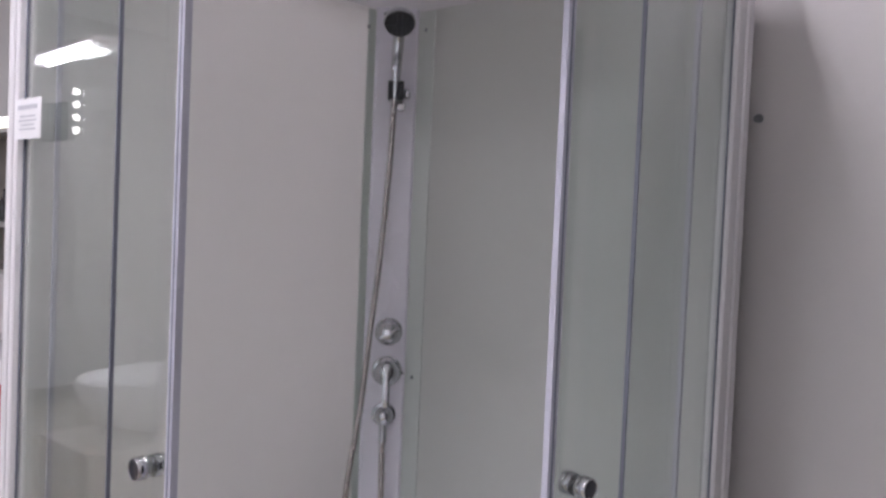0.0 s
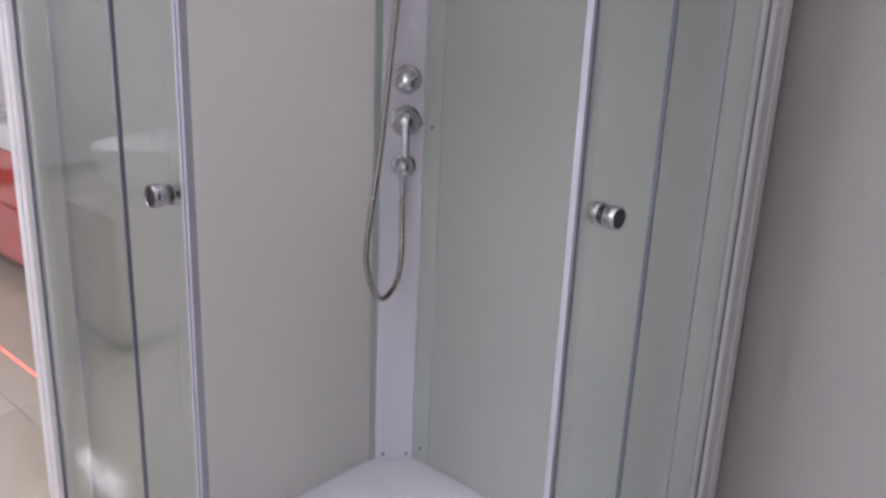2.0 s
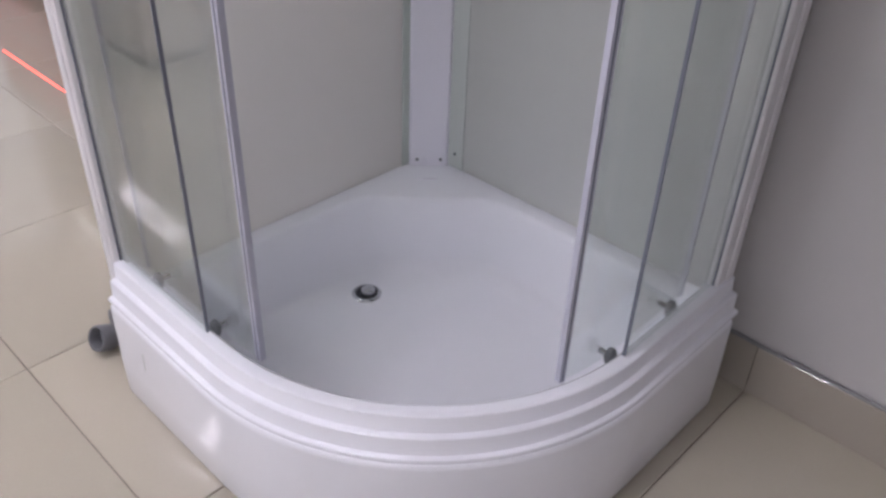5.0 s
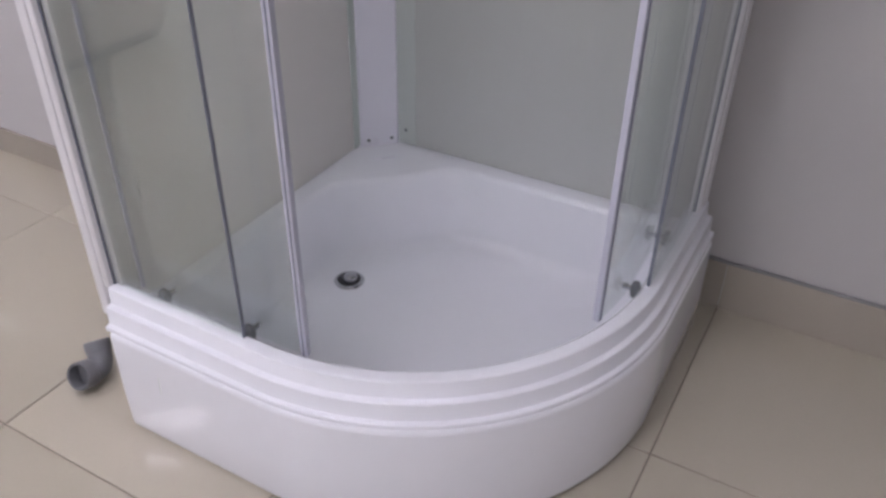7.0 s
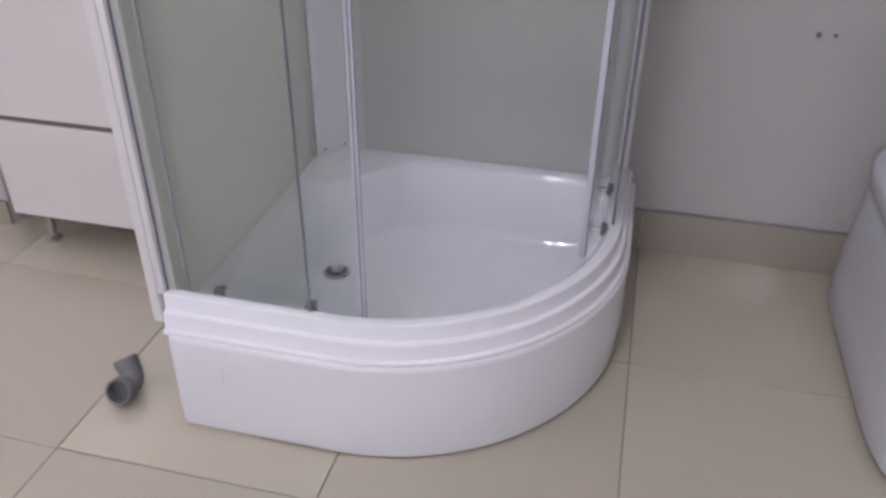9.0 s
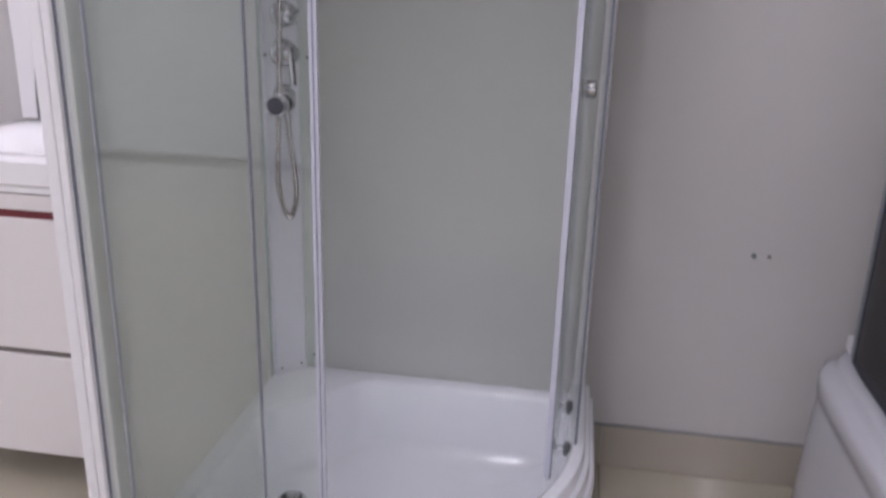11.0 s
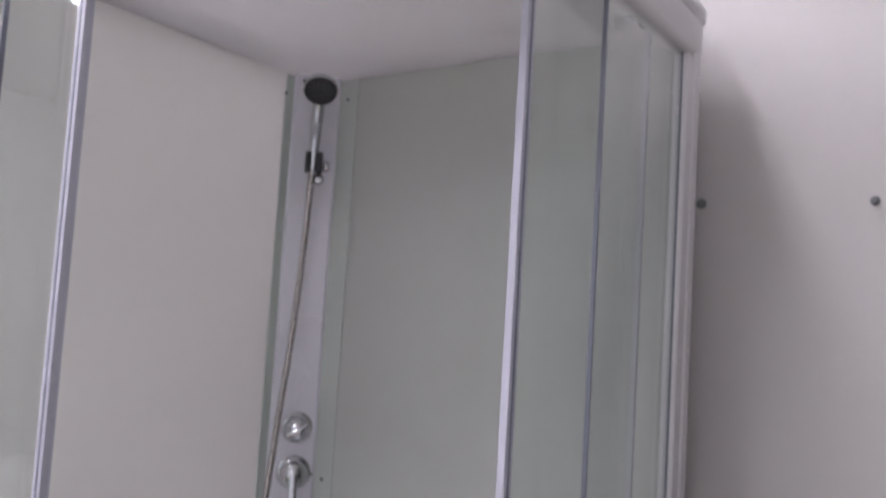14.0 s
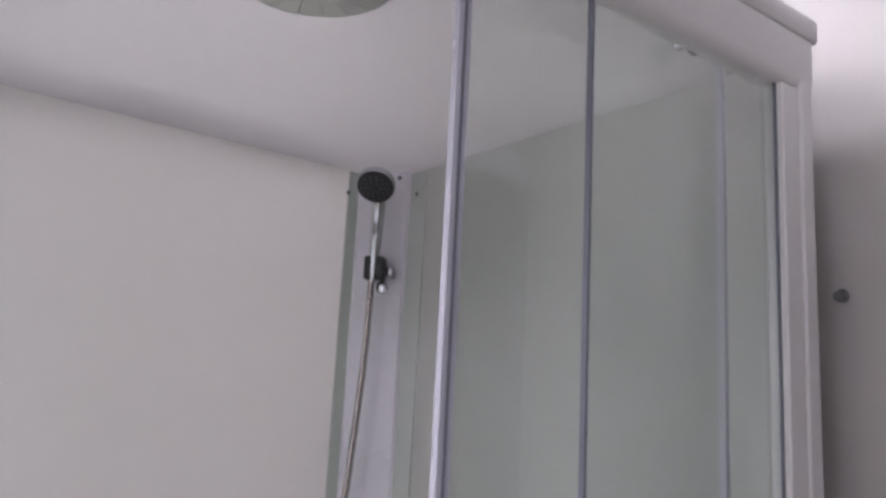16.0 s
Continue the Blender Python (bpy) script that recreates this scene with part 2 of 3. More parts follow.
def fill_window(name, m, width):
    """An unseen glazed opening added for soft light: sill, head, posts and panes, built along x and placed by m."""
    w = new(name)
    tagged(w, "large glazed opening with white frames, added unseen for soft light", "window", kind="structure")
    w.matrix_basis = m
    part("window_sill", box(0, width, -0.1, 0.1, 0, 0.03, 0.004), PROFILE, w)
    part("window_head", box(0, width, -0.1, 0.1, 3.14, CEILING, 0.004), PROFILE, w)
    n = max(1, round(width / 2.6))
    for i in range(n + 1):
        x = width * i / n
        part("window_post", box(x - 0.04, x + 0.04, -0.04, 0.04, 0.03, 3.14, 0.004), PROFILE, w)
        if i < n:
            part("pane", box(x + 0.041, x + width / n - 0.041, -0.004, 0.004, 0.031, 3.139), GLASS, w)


# Unseen openings, added to bring soft world light in from the side.
fill_window("window_1", pose(-5.7, -1.8, 0, 0, 0, 90), 2.7)
fill_window("window_2", pose(-5.7, -5.7, 0), 10.4)
wall("wall_west", -5.8, -5.6, -5.6, -1.8, 0, CEILING, WALL, "light painted showroom wall")
wall("wall_east", 4.6, 4.8, -5.6, 0.3, 0, CEILING, WALL, "light painted showroom wall")
# Pale ground added below the openings, unseen.
tagged(finish("pavement", box(-60, 60, -60, 60, -0.4, -0.13), CEIL), "grey ground added outside the unseen glazing", "pavement", kind="structure")
tagged(finish("ceiling", box(-5.8, 4.8, -5.8, 0.95, CEILING, CEILING + 0.1), CEIL), "white painted showroom ceiling", "ceiling", kind="structure")
floor = tagged(finish("floor", box(-5.8, 4.8, -5.8, 0.95, -0.12, -0.003), GROUT), "polished beige porcelain floor tiles with dark joints", "floor", kind="structure")


# ---- ceiling lamps ----
def ceiling_lamp():
    lamp = thing("ceiling_light", "white ceiling lamp with two bright tubes", "lamp", "ceiling lamps")
    part("housing", box(-0.65, 0.65, -0.11, 0.11, -0.045, 0, 0.006), LACQUER, lamp)
    for y in (-0.055, 0.055):
        part("tube", tube([(-0.6, y, -0.07), (0.6, y, -0.07)], 0.014, 12), TUBE, lamp, "bright white tube")
    for x in (-0.61, 0.61):
        part("socket", box(x - 0.012, x + 0.012, -0.085, 0.085, -0.09, -0.045, 0.003), LACQUER, lamp)
    return lamp


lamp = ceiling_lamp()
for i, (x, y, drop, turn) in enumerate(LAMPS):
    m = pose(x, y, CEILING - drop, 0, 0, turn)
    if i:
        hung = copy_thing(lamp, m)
        # Lowered on added hangers to place its glass reflection; dimmed against floor glare.
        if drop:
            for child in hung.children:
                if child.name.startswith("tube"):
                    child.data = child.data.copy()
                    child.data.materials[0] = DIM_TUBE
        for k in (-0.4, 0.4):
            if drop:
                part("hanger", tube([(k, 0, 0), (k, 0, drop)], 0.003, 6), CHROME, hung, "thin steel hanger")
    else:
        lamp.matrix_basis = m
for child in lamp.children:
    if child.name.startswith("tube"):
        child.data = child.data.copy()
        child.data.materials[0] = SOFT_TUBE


def spot(m):
    """A small round lamp: white ring and bright lens, facing along its own -z."""
    lamp = thing("spotlight", "small round white spotlight with a bright lens", "lamp", "small spotlights")
    lamp.matrix_basis = m
    part("ring", lathe([(0.030, -0.004), (0.045, -0.006), (0.048, -0.002), (0.048, 0.0), (0.030, 0.0)], None, 20), LACQUER, lamp, smooth=40)
    part("lens", lathe([(0.0, -0.004), (0.029, -0.003), (0.029, 0.0), (0.0, 0.0)], None, 20), SPOTGLOW, lamp, "bright lens")


for x, y in ((-4.20, -2.84), (-4.60, -3.14)):
    spot(pose(x, y, CEILING - 0.001))
for i in range(4):
    spot(pose(-5.599, -3.52, 2.22 + 0.11 * i, 0, -90))

# ---- the quadrant shower cabin ----
cabin = thing("shower_cabin", "quadrant shower cabin with curved clear glass and white acrylic tray", "shower cabin")
LEDGE, BED = 0.280, 0.078


def tray_basin():
    """The basin: ledge along the two back panels, sloping walls, cut back corner, flat bed."""
    def loop(off, back, cut, z_front, z_back):
        arc = front_path(off, max(back, 0.0), TOTAL - max(back, 0.0))
        r = [(p.x, p.y, z_front) for p in arc]
        x1 = CEN + RAD + off
        for i in range(30):
            r.append((x1 + (cut - x1) * i / 29, -back, z_back))
        for i in range(1, 20):
            f = i / 20
            if back <= 0.012:
                q = (cut * (1 - 2 * f), -back) if f <= 0.5 else (back, -cut * (2 * f - 1))
                q = (max(q[0], back), min(q[1], -back))
            else:
                w = 0.012 * math.sin(math.pi * f)
                q = (cut + (back - cut) * f + w * 0.7, -back - (cut - back) * f - w * 0.7)
            r.append((*q, z_back))
        for i in range(30):
            r.append((back, -cut + (cut - x1) * i / 29, z_back))
        if back > 0.012:
            # round the corners where the cut meets the two sides
            k0 = len(arc) + 4
            k1 = len(r) - 4
            for turn in range(7 if back < 0.08 else 14):
                r = [r[i] if i < k0 or i >= k1 else tuple((r[i - 1][c] + 2 * r[i][c] + r[i + 1][c]) / 4 for c in range(3)) for i in range(len(r))]
        return r

    bm = bmesh.new()
    loops = [loop(-0.034, 0.002, 0.30, 0.20, 0.20), loop(-0.034, 0.002, 0.30, 0.315, LEDGE - 0.004), loop(-0.035, 0.006, 0.30, 0.3165, LEDGE),
             loop(-0.040, 0.052, 0.285, 0.303, LEDGE), loop(-0.045, 0.060, 0.287, 0.285, LEDGE - 0.005), loop(-0.052, 0.066, 0.289, 0.255, LEDGE - 0.016),
             loop(-0.085, 0.088, 0.297, 0.115, 0.115), loop(-0.093, 0.096, 0.300, 0.098, 0.098), loop(-0.105, 0.108, 0.305, 0.088, 0.088),
             loop(-0.125, 0.128, 0.313, BED, BED), loop(-0.30, 0.26, 0.36, BED - 0.001, BED - 0.001)]
    rings = [[bm.verts.new(p) for p in lp] for lp in loops]
    for a, b in zip(rings, rings[1:]):
        for i in range(len(a)):
            j = (i + 1) % len(a)
            bm.faces.new((a[i], a[j], b[j], b[i]))
    bm.faces.new(rings[-1])
    return bm


tray = part("tray", tray_basin(), ACRYLIC, cabin, "white glossy acrylic shower tray", smooth=40)
RIM = [(-0.044, 0.285), (-0.036, 0.318), (-0.031, 0.331), (-0.024, 0.3370), (-0.010, 0.3385), (-0.001, 0.3382), (0.0015, 0.3370), (0.0028, 0.3345),
       (0.0042, 0.3055), (0.0055, 0.3035), (0.0140, 0.3022), (0.0166, 0.3007), (0.0176, 0.2980), (0.0185, 0.2665), (0.0196, 0.2648), (0.0258, 0.2638),
       (0.0282, 0.2624), (0.0292, 0.2600), (0.0296, 0.255), (0.0, 0.255)]
part("front_rim", sweep(RIM, 0.0, TOTAL - 0.004), ACRYLIC, tray, "white stepped front rim", smooth=33)
APRON = [(0.010, 0.2545), (0.028, 0.2545), (0.032, 0.250), (0.033, 0.240), (0.035, 0.10), (0.034, 0.02), (0.031, 0.006), (0.024, 0.006), (0.024, 0.20), (0.010, 0.22)]
apron = part("apron", sweep(APRON, 0.012, TOTAL - 0.03), ACRYLIC, cabin, "white acrylic apron panel", smooth=50)
mark = box(-0.0005, 0.0005, -0.0006, 0.0004, -0.0225, 0.0225)
mark.transform(pose(0.1247, -0.9395, 0.169, 0, 3, 0))
part("scratch", mark, STRIP, apron, "fine grey scratch")
for x, y in ((0.08, -0.86), (0.86, -0.08), (0.62, -0.66), (0.08, -0.08)):
    part("foot", lathe([(0.0, 0), (0.03, 0), (0.03, 0.01), (0.012, 0.014), (0.012, 0.20), (0.0, 0.20)], pose(x, y, 0), 14), BLACK, cabin)

# Drain
drain = part("drain", lathe([(0.0, -0.02), (0.036, -0.02), (0.037, 0.002), (0.034, 0.005), (0.029, 0.005), (0.027, -0.004), (0.0, -0.005)], pose(0.170, -0.379, BED)), CHROME, tray,
             "chrome drain ring", smooth=35)
part("drain_gap", lathe([(0.0, 0.0), (0.0275, 0.0), (0.0275, 0.0035), (0.0, 0.0035)], pose(0.170, -0.379, BED - 0.0035)), BLACK, drain)
part("drain_cap", lathe([(0.0, 0), (0.018, 0), (0.019, 0.006), (0.0165, 0.012), (0.010, 0.015), (0.0, 0.016)], pose(0.172, -0.376, BED + 0.002)), CHROME, drain, "domed chrome drain cap", smooth=40)

# Faint maker's mark on the corner ledge, as a plain bar
bm = box(-0.026, 0.026, -0.004, 0.004, 0.0, 0.0012, 0.0004)
bm.transform(pose(0.112, -0.116, LEDGE + 0.0002, 0, 0, 45))
part("moulded_mark", bm, COLUMN, tray, "faint grey bar")

# Back panels and column
ROOFZ = 2.066
part("back_panel", box(0.010, 0.018, -0.888, -0.096, LEDGE + 0.002, ROOFZ), PANEL_LIT, cabin, "milky white back panel glass with its light level in the colour")
part("back_panel", box(0.096, 0.888, -0.018, -0.010, LEDGE + 0.002, ROOFZ), PANEL_SHADED, cabin, "milky white back panel glass with its light level in the colour")
part("edge_strip", box(0.018, 0.0205, -0.117, -0.094, LEDGE + 0.003, ROOFZ - 0.002), STRIP, cabin, "greenish clear glass edge strip")
part("edge_strip", box(0.094, 0.146, -0.0205, -0.018, LEDGE + 0.003, ROOFZ - 0.002), STRIP_PALE, cabin, "greenish clear glass edge strip")
bm = bmesh.new()
plan = [(0.0215, -0.0945), (0.029, -0.094), (0.094, -0.029), (0.0945, -0.0215), (0.060, -0.004), (0.004, -0.004), (0.004, -0.060)]
low = [bm.verts.new((x, y, LEDGE + 0.001)) for x, y in plan]
top = [bm.verts.new((x, y, ROOFZ + 0.004)) for x, y in plan]
for i in range(len(plan)):
    j = (i + 1) % len(plan)
    bm.faces.new((low[i], low[j], top[j], top[i]))
bm.faces.new(low)
bm.faces.new(top)
column = part("corner_column", bm, COLUMN, cabin, "pale lavender plastic corner column")
U = Vector((1, 1, 0)).normalized()
N = Vector((1, -1, 0)).normalized()
COLD = 0.0870


def on_column(u, d, z):
    return U * u + N * d + Vector((0, 0, z))


def column_pose(u, z, d=COLD):
    """A pose on the column's face whose z axis points into the cabin and whose y axis points up."""
    m = Matrix((U, Vector((0, 0, 1)), N)).transposed().to_4x4()
    m.translation = on_column(u, d, z)
    return m


SCREW = [(0.0, 0.0), (0.0045, 0.0), (0.004, 0.002), (0.0, 0.003)]
for u, z in ((-0.030, 0.298), (0.032, 0.299), (-0.030, 2.055), (0.030, 2.055), (-0.044, 1.186), (0.044, 1.186)):
    part("screw", lathe(SCREW, column_pose(u, z), 10), ROLLER, column)
for m in (pose(0.1175, -0.0205, 0.322, 90), pose(0.118, -0.0205, 2.02, 90), pose(0.0205, -0.118, 2.02, 0, 90), pose(0.118, -0.0205, 1.178, 90)):
    part("screw", lathe(SCREW, m, 10), ROLLER, cabin)

# Posts at both ends, rails above and below the glass
part("post", box(-0.037, -0.015, -0.906, -0.8865, 0.262, 2.082, 0.003), PROFILE, cabin, "white aluminium end post")
part("post", box(0.8800, 0.9035, -0.031, -0.004, 0.262, 2.082, 0.003), PROFILE, cabin, "white aluminium end post")
part("post_channel", box(-0.015, -0.0005, -0.903, -0.876, 0.334, 2.016, 0.002), PROFILE, cabin)
part("post_channel", box(0.876, 0.9005, -0.0662, -0.031, 0.334, 2.016, 0.002), PROFILE, cabin)
part("back_frame", box(-0.036, 0.009, -0.886, -0.850, 0.255, 2.06, 0.003), PROFILE, cabin)
part("back_frame", box(0.850, 0.880, -0.009, 0.024, 0.255, 2.06, 0.003), PROFILE, cabin)
part("top_rail", sweep([(-0.070, 2.046), (-0.034, 2.046), (-0.032, 2.018), (-0.028, 2.016), (-0.012, 2.016), (-0.004, 2.022), (-0.001, 2.030), (-0.001, 2.0825), (-0.070, 2.0825)], -0.022, TOTAL - 0.002), PROFILE, cabin, "white curved top rail", smooth=40)

# Fixed glass and sliding doors
Z0, Z1 = 0.338, 2.018
for s0, s1, e in ((0.003, 0.316, 0.316), (1.194, TOTAL - 0.068, 1.194)):
    g = part("fixed_glass", slab(-0.022, -0.016, s0, s1, Z0, Z1), GLASS, cabin, "clear fixed glass panel", smooth=30)
    part("glass_seal", slab(-0.0222, -0.0158, e - 0.0015, e + 0.0015, Z0, Z1), EDGE, cabin, "dark edge seal")
for s0, s1 in ((-0.0005, 0.0030), (TOTAL - 0.0695, TOTAL - 0.0665)):
    part("glass_seal", slab(-0.0155, -0.0125, s0, s1, Z0, Z1), EDGE, cabin, "thin dark seal line")


def handle(s, door):
    """A round chrome knob on both sides of the glass, with a groove and a thin neck."""
    m = facing(s, -0.061, 1.178)
    KNOB = [(0.0, 0.003), (0.010, 0.003), (0.010, 0.0045), (0.0165, 0.005), (0.0175, 0.007), (0.0175, 0.011), (0.0164, 0.0118), (0.0164, 0.0134), (0.0175, 0.0142),
            (0.0175, 0.0225), (0.0162, 0.0245), (0.0150, 0.0245), (0.0142, 0.0232), (0.0, 0.0232)]
    h = part("handle", lathe(KNOB, m), CHROME, door, "round chrome door knob", smooth=35)
    part("handle", lathe([(r, -z) for r, z in KNOB], m), CHROME, door, "round chrome door knob", smooth=35)
    # Chrome end face coloured dark to stand for what it mirrors.
    part("knob_face", lathe([(0.0, 0.0234), (0.0138, 0.0234), (0.0138, 0.0240), (0.0, 0.0242)], m), KNOB_REFLECTION, h, "chrome knob face with a dark reflection put into its colour")


def sliding_door(s0, s1, seal, back, grip, rollers):
    door = part("sliding_door", slab(-0.0645, -0.0585, s0, s1, 0.308, 2.047), GLASS, cabin, "clear curved sliding glass door", smooth=30)
    a, b = seal
    part("magnetic_seal", slab(-0.0685, -0.0555, a, b, 0.306, 2.047), SEAL, door, "grey lavender magnetic seal")
    part("seal_groove", slab(-0.0553, -0.0545, a + 0.0055, b - 0.0055, 0.308, 2.045), EDGE, door)
    part("door_edge", slab(-0.066, -0.057, back - 0.004, back + 0.004, 0.308, 2.045), SEAL, door, "thin translucent rear seal")
    handle(grip, door)
    for s in rollers:
        for z in (0.330, 2.040):
            m = facing(s, -0.0455, z)
            r = part("roller", lathe([(0.0, 0.0), (0.013, 0.0), (0.0155, 0.003), (0.0155, 0.011), (0.011, 0.015), (0.0, 0.016)], m @ Matrix.Diagonal((0.8, 1.25, 1, 1)), 18), ROLLER, door,
                     "grey oval roller", smooth=40)
            part("axle", lathe([(0.0, -0.019), (0.006, -0.018), (0.006, 0.0), (0.0, 0.0)], m, 10), CHROME, r)


sliding_door(0.014, 0.413, (0.4120, 0.4260), 0.017, 0.356, (0.308, 0.104))
sliding_door(1.076, 1.473, (1.0622, 1.0762), 1.471, 1.139, (1.180, 1.388))


# Roof
def roof_shell(lift):
    """The domed roof: from the outline up to a flat round middle."""
    base = front_path(-0.006, 0.0, TOTAL)
    n1 = 16
    outline = [(p.x, p.y) for p in base]
    outline += [(SIDE * (1 - i / n1), 0.0) for i in range(1, n1)] + [(0.0, 0.0)] + [(0.0, -SIDE * i / n1) for i in range(1, n1)]
    cx, cy = 0.435, -0.445
    rings = []
    bm = bmesh.new()
    for f, rise in ((1.0, 0.0), (0.985, 0.012), (0.965, 0.030), (0.94, 0.045), (0.91, 0.055), (0.86, 0.067), (0.8, 0.079), (0.72, 0.093), (0.62, 0.108), (0.5, 0.122), (0.36, 0.131), (0.2, 0.134)):
        z = ROOFZ + lift + rise
        ring = []
        for x, y in outline:
            d = math.hypot(x - cx, y - cy)
            circ = 0.44
            if f < 0.99:
                d = min(d, 0.56)
            k = max(0.0, min(1.0, (1 - f) / 0.6))
            r = f * (d * (1 - k) + circ * k)
            away = math.hypot(x - cx, y - cy)
            ring.append(bm.verts.new((cx + (x - cx) / away * r, cy + (y - cy) / away * r, z)))
        rings.append(ring)
    for a, b in zip(rings, rings[1:]):
        for i in range(len(a)):
            j = (i + 1) % len(a)
            bm.faces.new((a[i], a[j], b[j], b[i]))
    bm.faces.new(rings[-1])
    return bm


bm = roof_shell(0.0)
geom = bm.faces[:]
bmesh.ops.recalc_face_normals(bm, faces=geom)
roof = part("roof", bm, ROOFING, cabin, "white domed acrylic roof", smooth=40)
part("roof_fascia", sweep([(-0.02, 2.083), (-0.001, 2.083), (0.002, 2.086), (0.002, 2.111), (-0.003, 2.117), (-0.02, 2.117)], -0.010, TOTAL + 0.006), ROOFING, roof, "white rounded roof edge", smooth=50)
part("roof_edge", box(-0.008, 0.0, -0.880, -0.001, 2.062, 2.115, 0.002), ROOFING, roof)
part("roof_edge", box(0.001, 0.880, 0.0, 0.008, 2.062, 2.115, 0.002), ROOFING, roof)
rose = part("ceiling_rose", lathe([(0.0, -0.012), (0.100, -0.014), (0.116, -0.013), (0.120, -0.008), (0.121, 0.010), (0.0, 0.010)], pose(0.436, -0.450, 2.199), 48), COVER, roof,
            "round translucent cover in the roof", smooth=40)
part("rose_ring", lathe([(0.120, 0.008), (0.120, -0.006), (0.1235, -0.007), (0.126, -0.004), (0.126, 0.008)], pose(0.436, -0.450, 2.199), 48), SEAL, rose, "grey ring", smooth=40)
for i in range(18):
    a = 2 * math.pi * i / 18
    c, s = math.cos(a), math.sin(a)
    part("rose_rib", tube([(0.436 + 0.03 * c, -0.450 + 0.03 * s, 2.1865), (0.436 + 0.105 * c, -0.450 + 0.105 * s, 2.1845)], 0.0018, 6), COVER, rose)

# Mixer, outlet, hose, hand shower
mixer = part("diverter", lathe([(0.0, 0), (0.034, 0.0), (0.034, 0.003), (0.031, 0.006), (0.020, 0.008), (0.0195, 0.016), (0.026, 0.018), (0.0285, 0.024), (0.0285, 0.031), (0.026, 0.039), (0.020, 0.045), (0.011, 0.049), (0.0, 0.050)], column_pose(0.008, 1.287)), CHROME, cabin,
             "chrome diverter knob", smooth=35)
knob_bar = part("grip_bar", box(-0.0055, 0.0055, -0.026, 0.026, 0.040, 0.056, 0.004), CHROME, mixer, "raised chrome grip bar", smooth=40)
knob_bar.matrix_basis = column_pose(0.008, 1.287) @ pose(0, 0, 0, 0, 0, -62)
valve = part("mixer_valve", lathe([(0.0, 0), (0.037, 0.0), (0.037, 0.004), (0.033, 0.007), (0.022, 0.009), (0.0215, 0.016), (0.028, 0.018), (0.031, 0.024), (0.031, 0.032), (0.028, 0.040), (0.021, 0.046), (0.011, 0.050), (0.0, 0.051)], column_pose(0.007, 1.190)), CHROME, cabin,
             "round chrome mixer valve", smooth=35)
bm = bmesh.new()
add_box(bm, -0.0085, 0.0085, -0.078, 0.010, 0.040, 0.051, 0.004)
for v in bm.verts:
    v.co.z += max(0.0, -v.co.y) * 0.18
bm.transform(column_pose(0.007, 1.190))
part("lever", bm, CHROME, valve, "flat chrome lever pointing down", smooth=40)
outlet = part("hose_outlet", lathe([(0.0, 0), (0.030, 0.0), (0.030, 0.004), (0.028, 0.007), (0.024, 0.008), (0.0235, 0.022), (0.0215, 0.030), (0.016, 0.037), (0.008, 0.041), (0.0, 0.042)], column_pose(0.004, 1.083)), CHROME, cabin,
              "round chrome hose outlet", smooth=35)
nut = [on_column(0.003, COLD + 0.022, 1.066), on_column(0.003, COLD + 0.025, 1.020)]
part("hose_nut", tube(nut, 0.0095, 12), CHROME, outlet, smooth=50)
HOSE_D = 0.118
path = spline([on_column(0.003, COLD + 0.025, 1.028), on_column(0.003, HOSE_D + 0.004, 0.97), on_column(0.004, HOSE_D + 0.024, 0.885), on_column(-0.004, HOSE_D + 0.045, 0.82),
               on_column(-0.024, HOSE_D + 0.065, 0.788), on_column(-0.041, HOSE_D + 0.080, 0.784), on_column(-0.063, HOSE_D + 0.095, 0.815), on_column(-0.077, HOSE_D + 0.100, 0.89),
               on_column(-0.070, HOSE_D + 0.092, 0.985), on_column(-0.051, HOSE_D + 0.066, 1.125), on_column(-0.033, HOSE_D + 0.045, 1.325), on_column(-0.019, HOSE_D + 0.030, 1.475),
               on_column(-0.006, HOSE_D + 0.022, 1.685), on_column(-0.001, HOSE_D + 0.022, 1.846)], 46)
part("shower_hose", tube(path, 0.0062, 8, ribs=0.16), HOSE, cabin, "flexible steel shower hose", smooth=80)
bracket = part("shower_bracket", box(-0.013, 0.013, -0.021, 0.021, 0.0, 0.026, 0.004), CHROME, cabin, "chrome wall bracket", smooth=40)
bracket.matrix_basis = column_pose(0.002, 1.865)
for u in (-0.0115, 0.0135):
    clip = part("clip", box(-0.0062, 0.0062, -0.022, 0.022, 0.020, 0.060, 0.003), BLACK, bracket, "black clamp jaw", smooth=40)
    clip.location = (u - 0.001, 0, 0)
part("holder_plate", box(0.021, 0.034, -0.014, 0.006, 0.0, 0.040, 0.004), CHROME, bracket, "chrome side piece", smooth=40)
part("bracket_knob", lathe([(0.0, 0.022), (0.012, 0.022), (0.012, 0.030), (0.009, 0.034), (0.0, 0.035)], pose(0.012, -0.034, 0), 16), CHROME, bracket, smooth=40)
hand = thing("hand_shower", "chrome hand shower with dark spray face in the wall bracket", "hand shower")
grip = spline([on_column(0.0, COLD + 0.050, 1.838), on_column(0.001, COLD + 0.0505, 1.91), on_column(0.003, COLD + 0.053, 1.968), on_column(0.004, COLD + 0.063, 2.004)], 8)
grip_mesh = tube(grip, 0.0108, 16)
for v in grip_mesh.verts:
    lift = min(1.0, max(0.0, (v.co.z - 1.838) / 0.16))
    c = on_column(0.002, COLD + 0.050 + 0.013 * lift ** 4, v.co.z)
    k = 0.84 + 0.42 * lift
    v.co.x, v.co.y = c[0] + (v.co.x - c[0]) * k, c[1] + (v.co.y - c[1]) * k
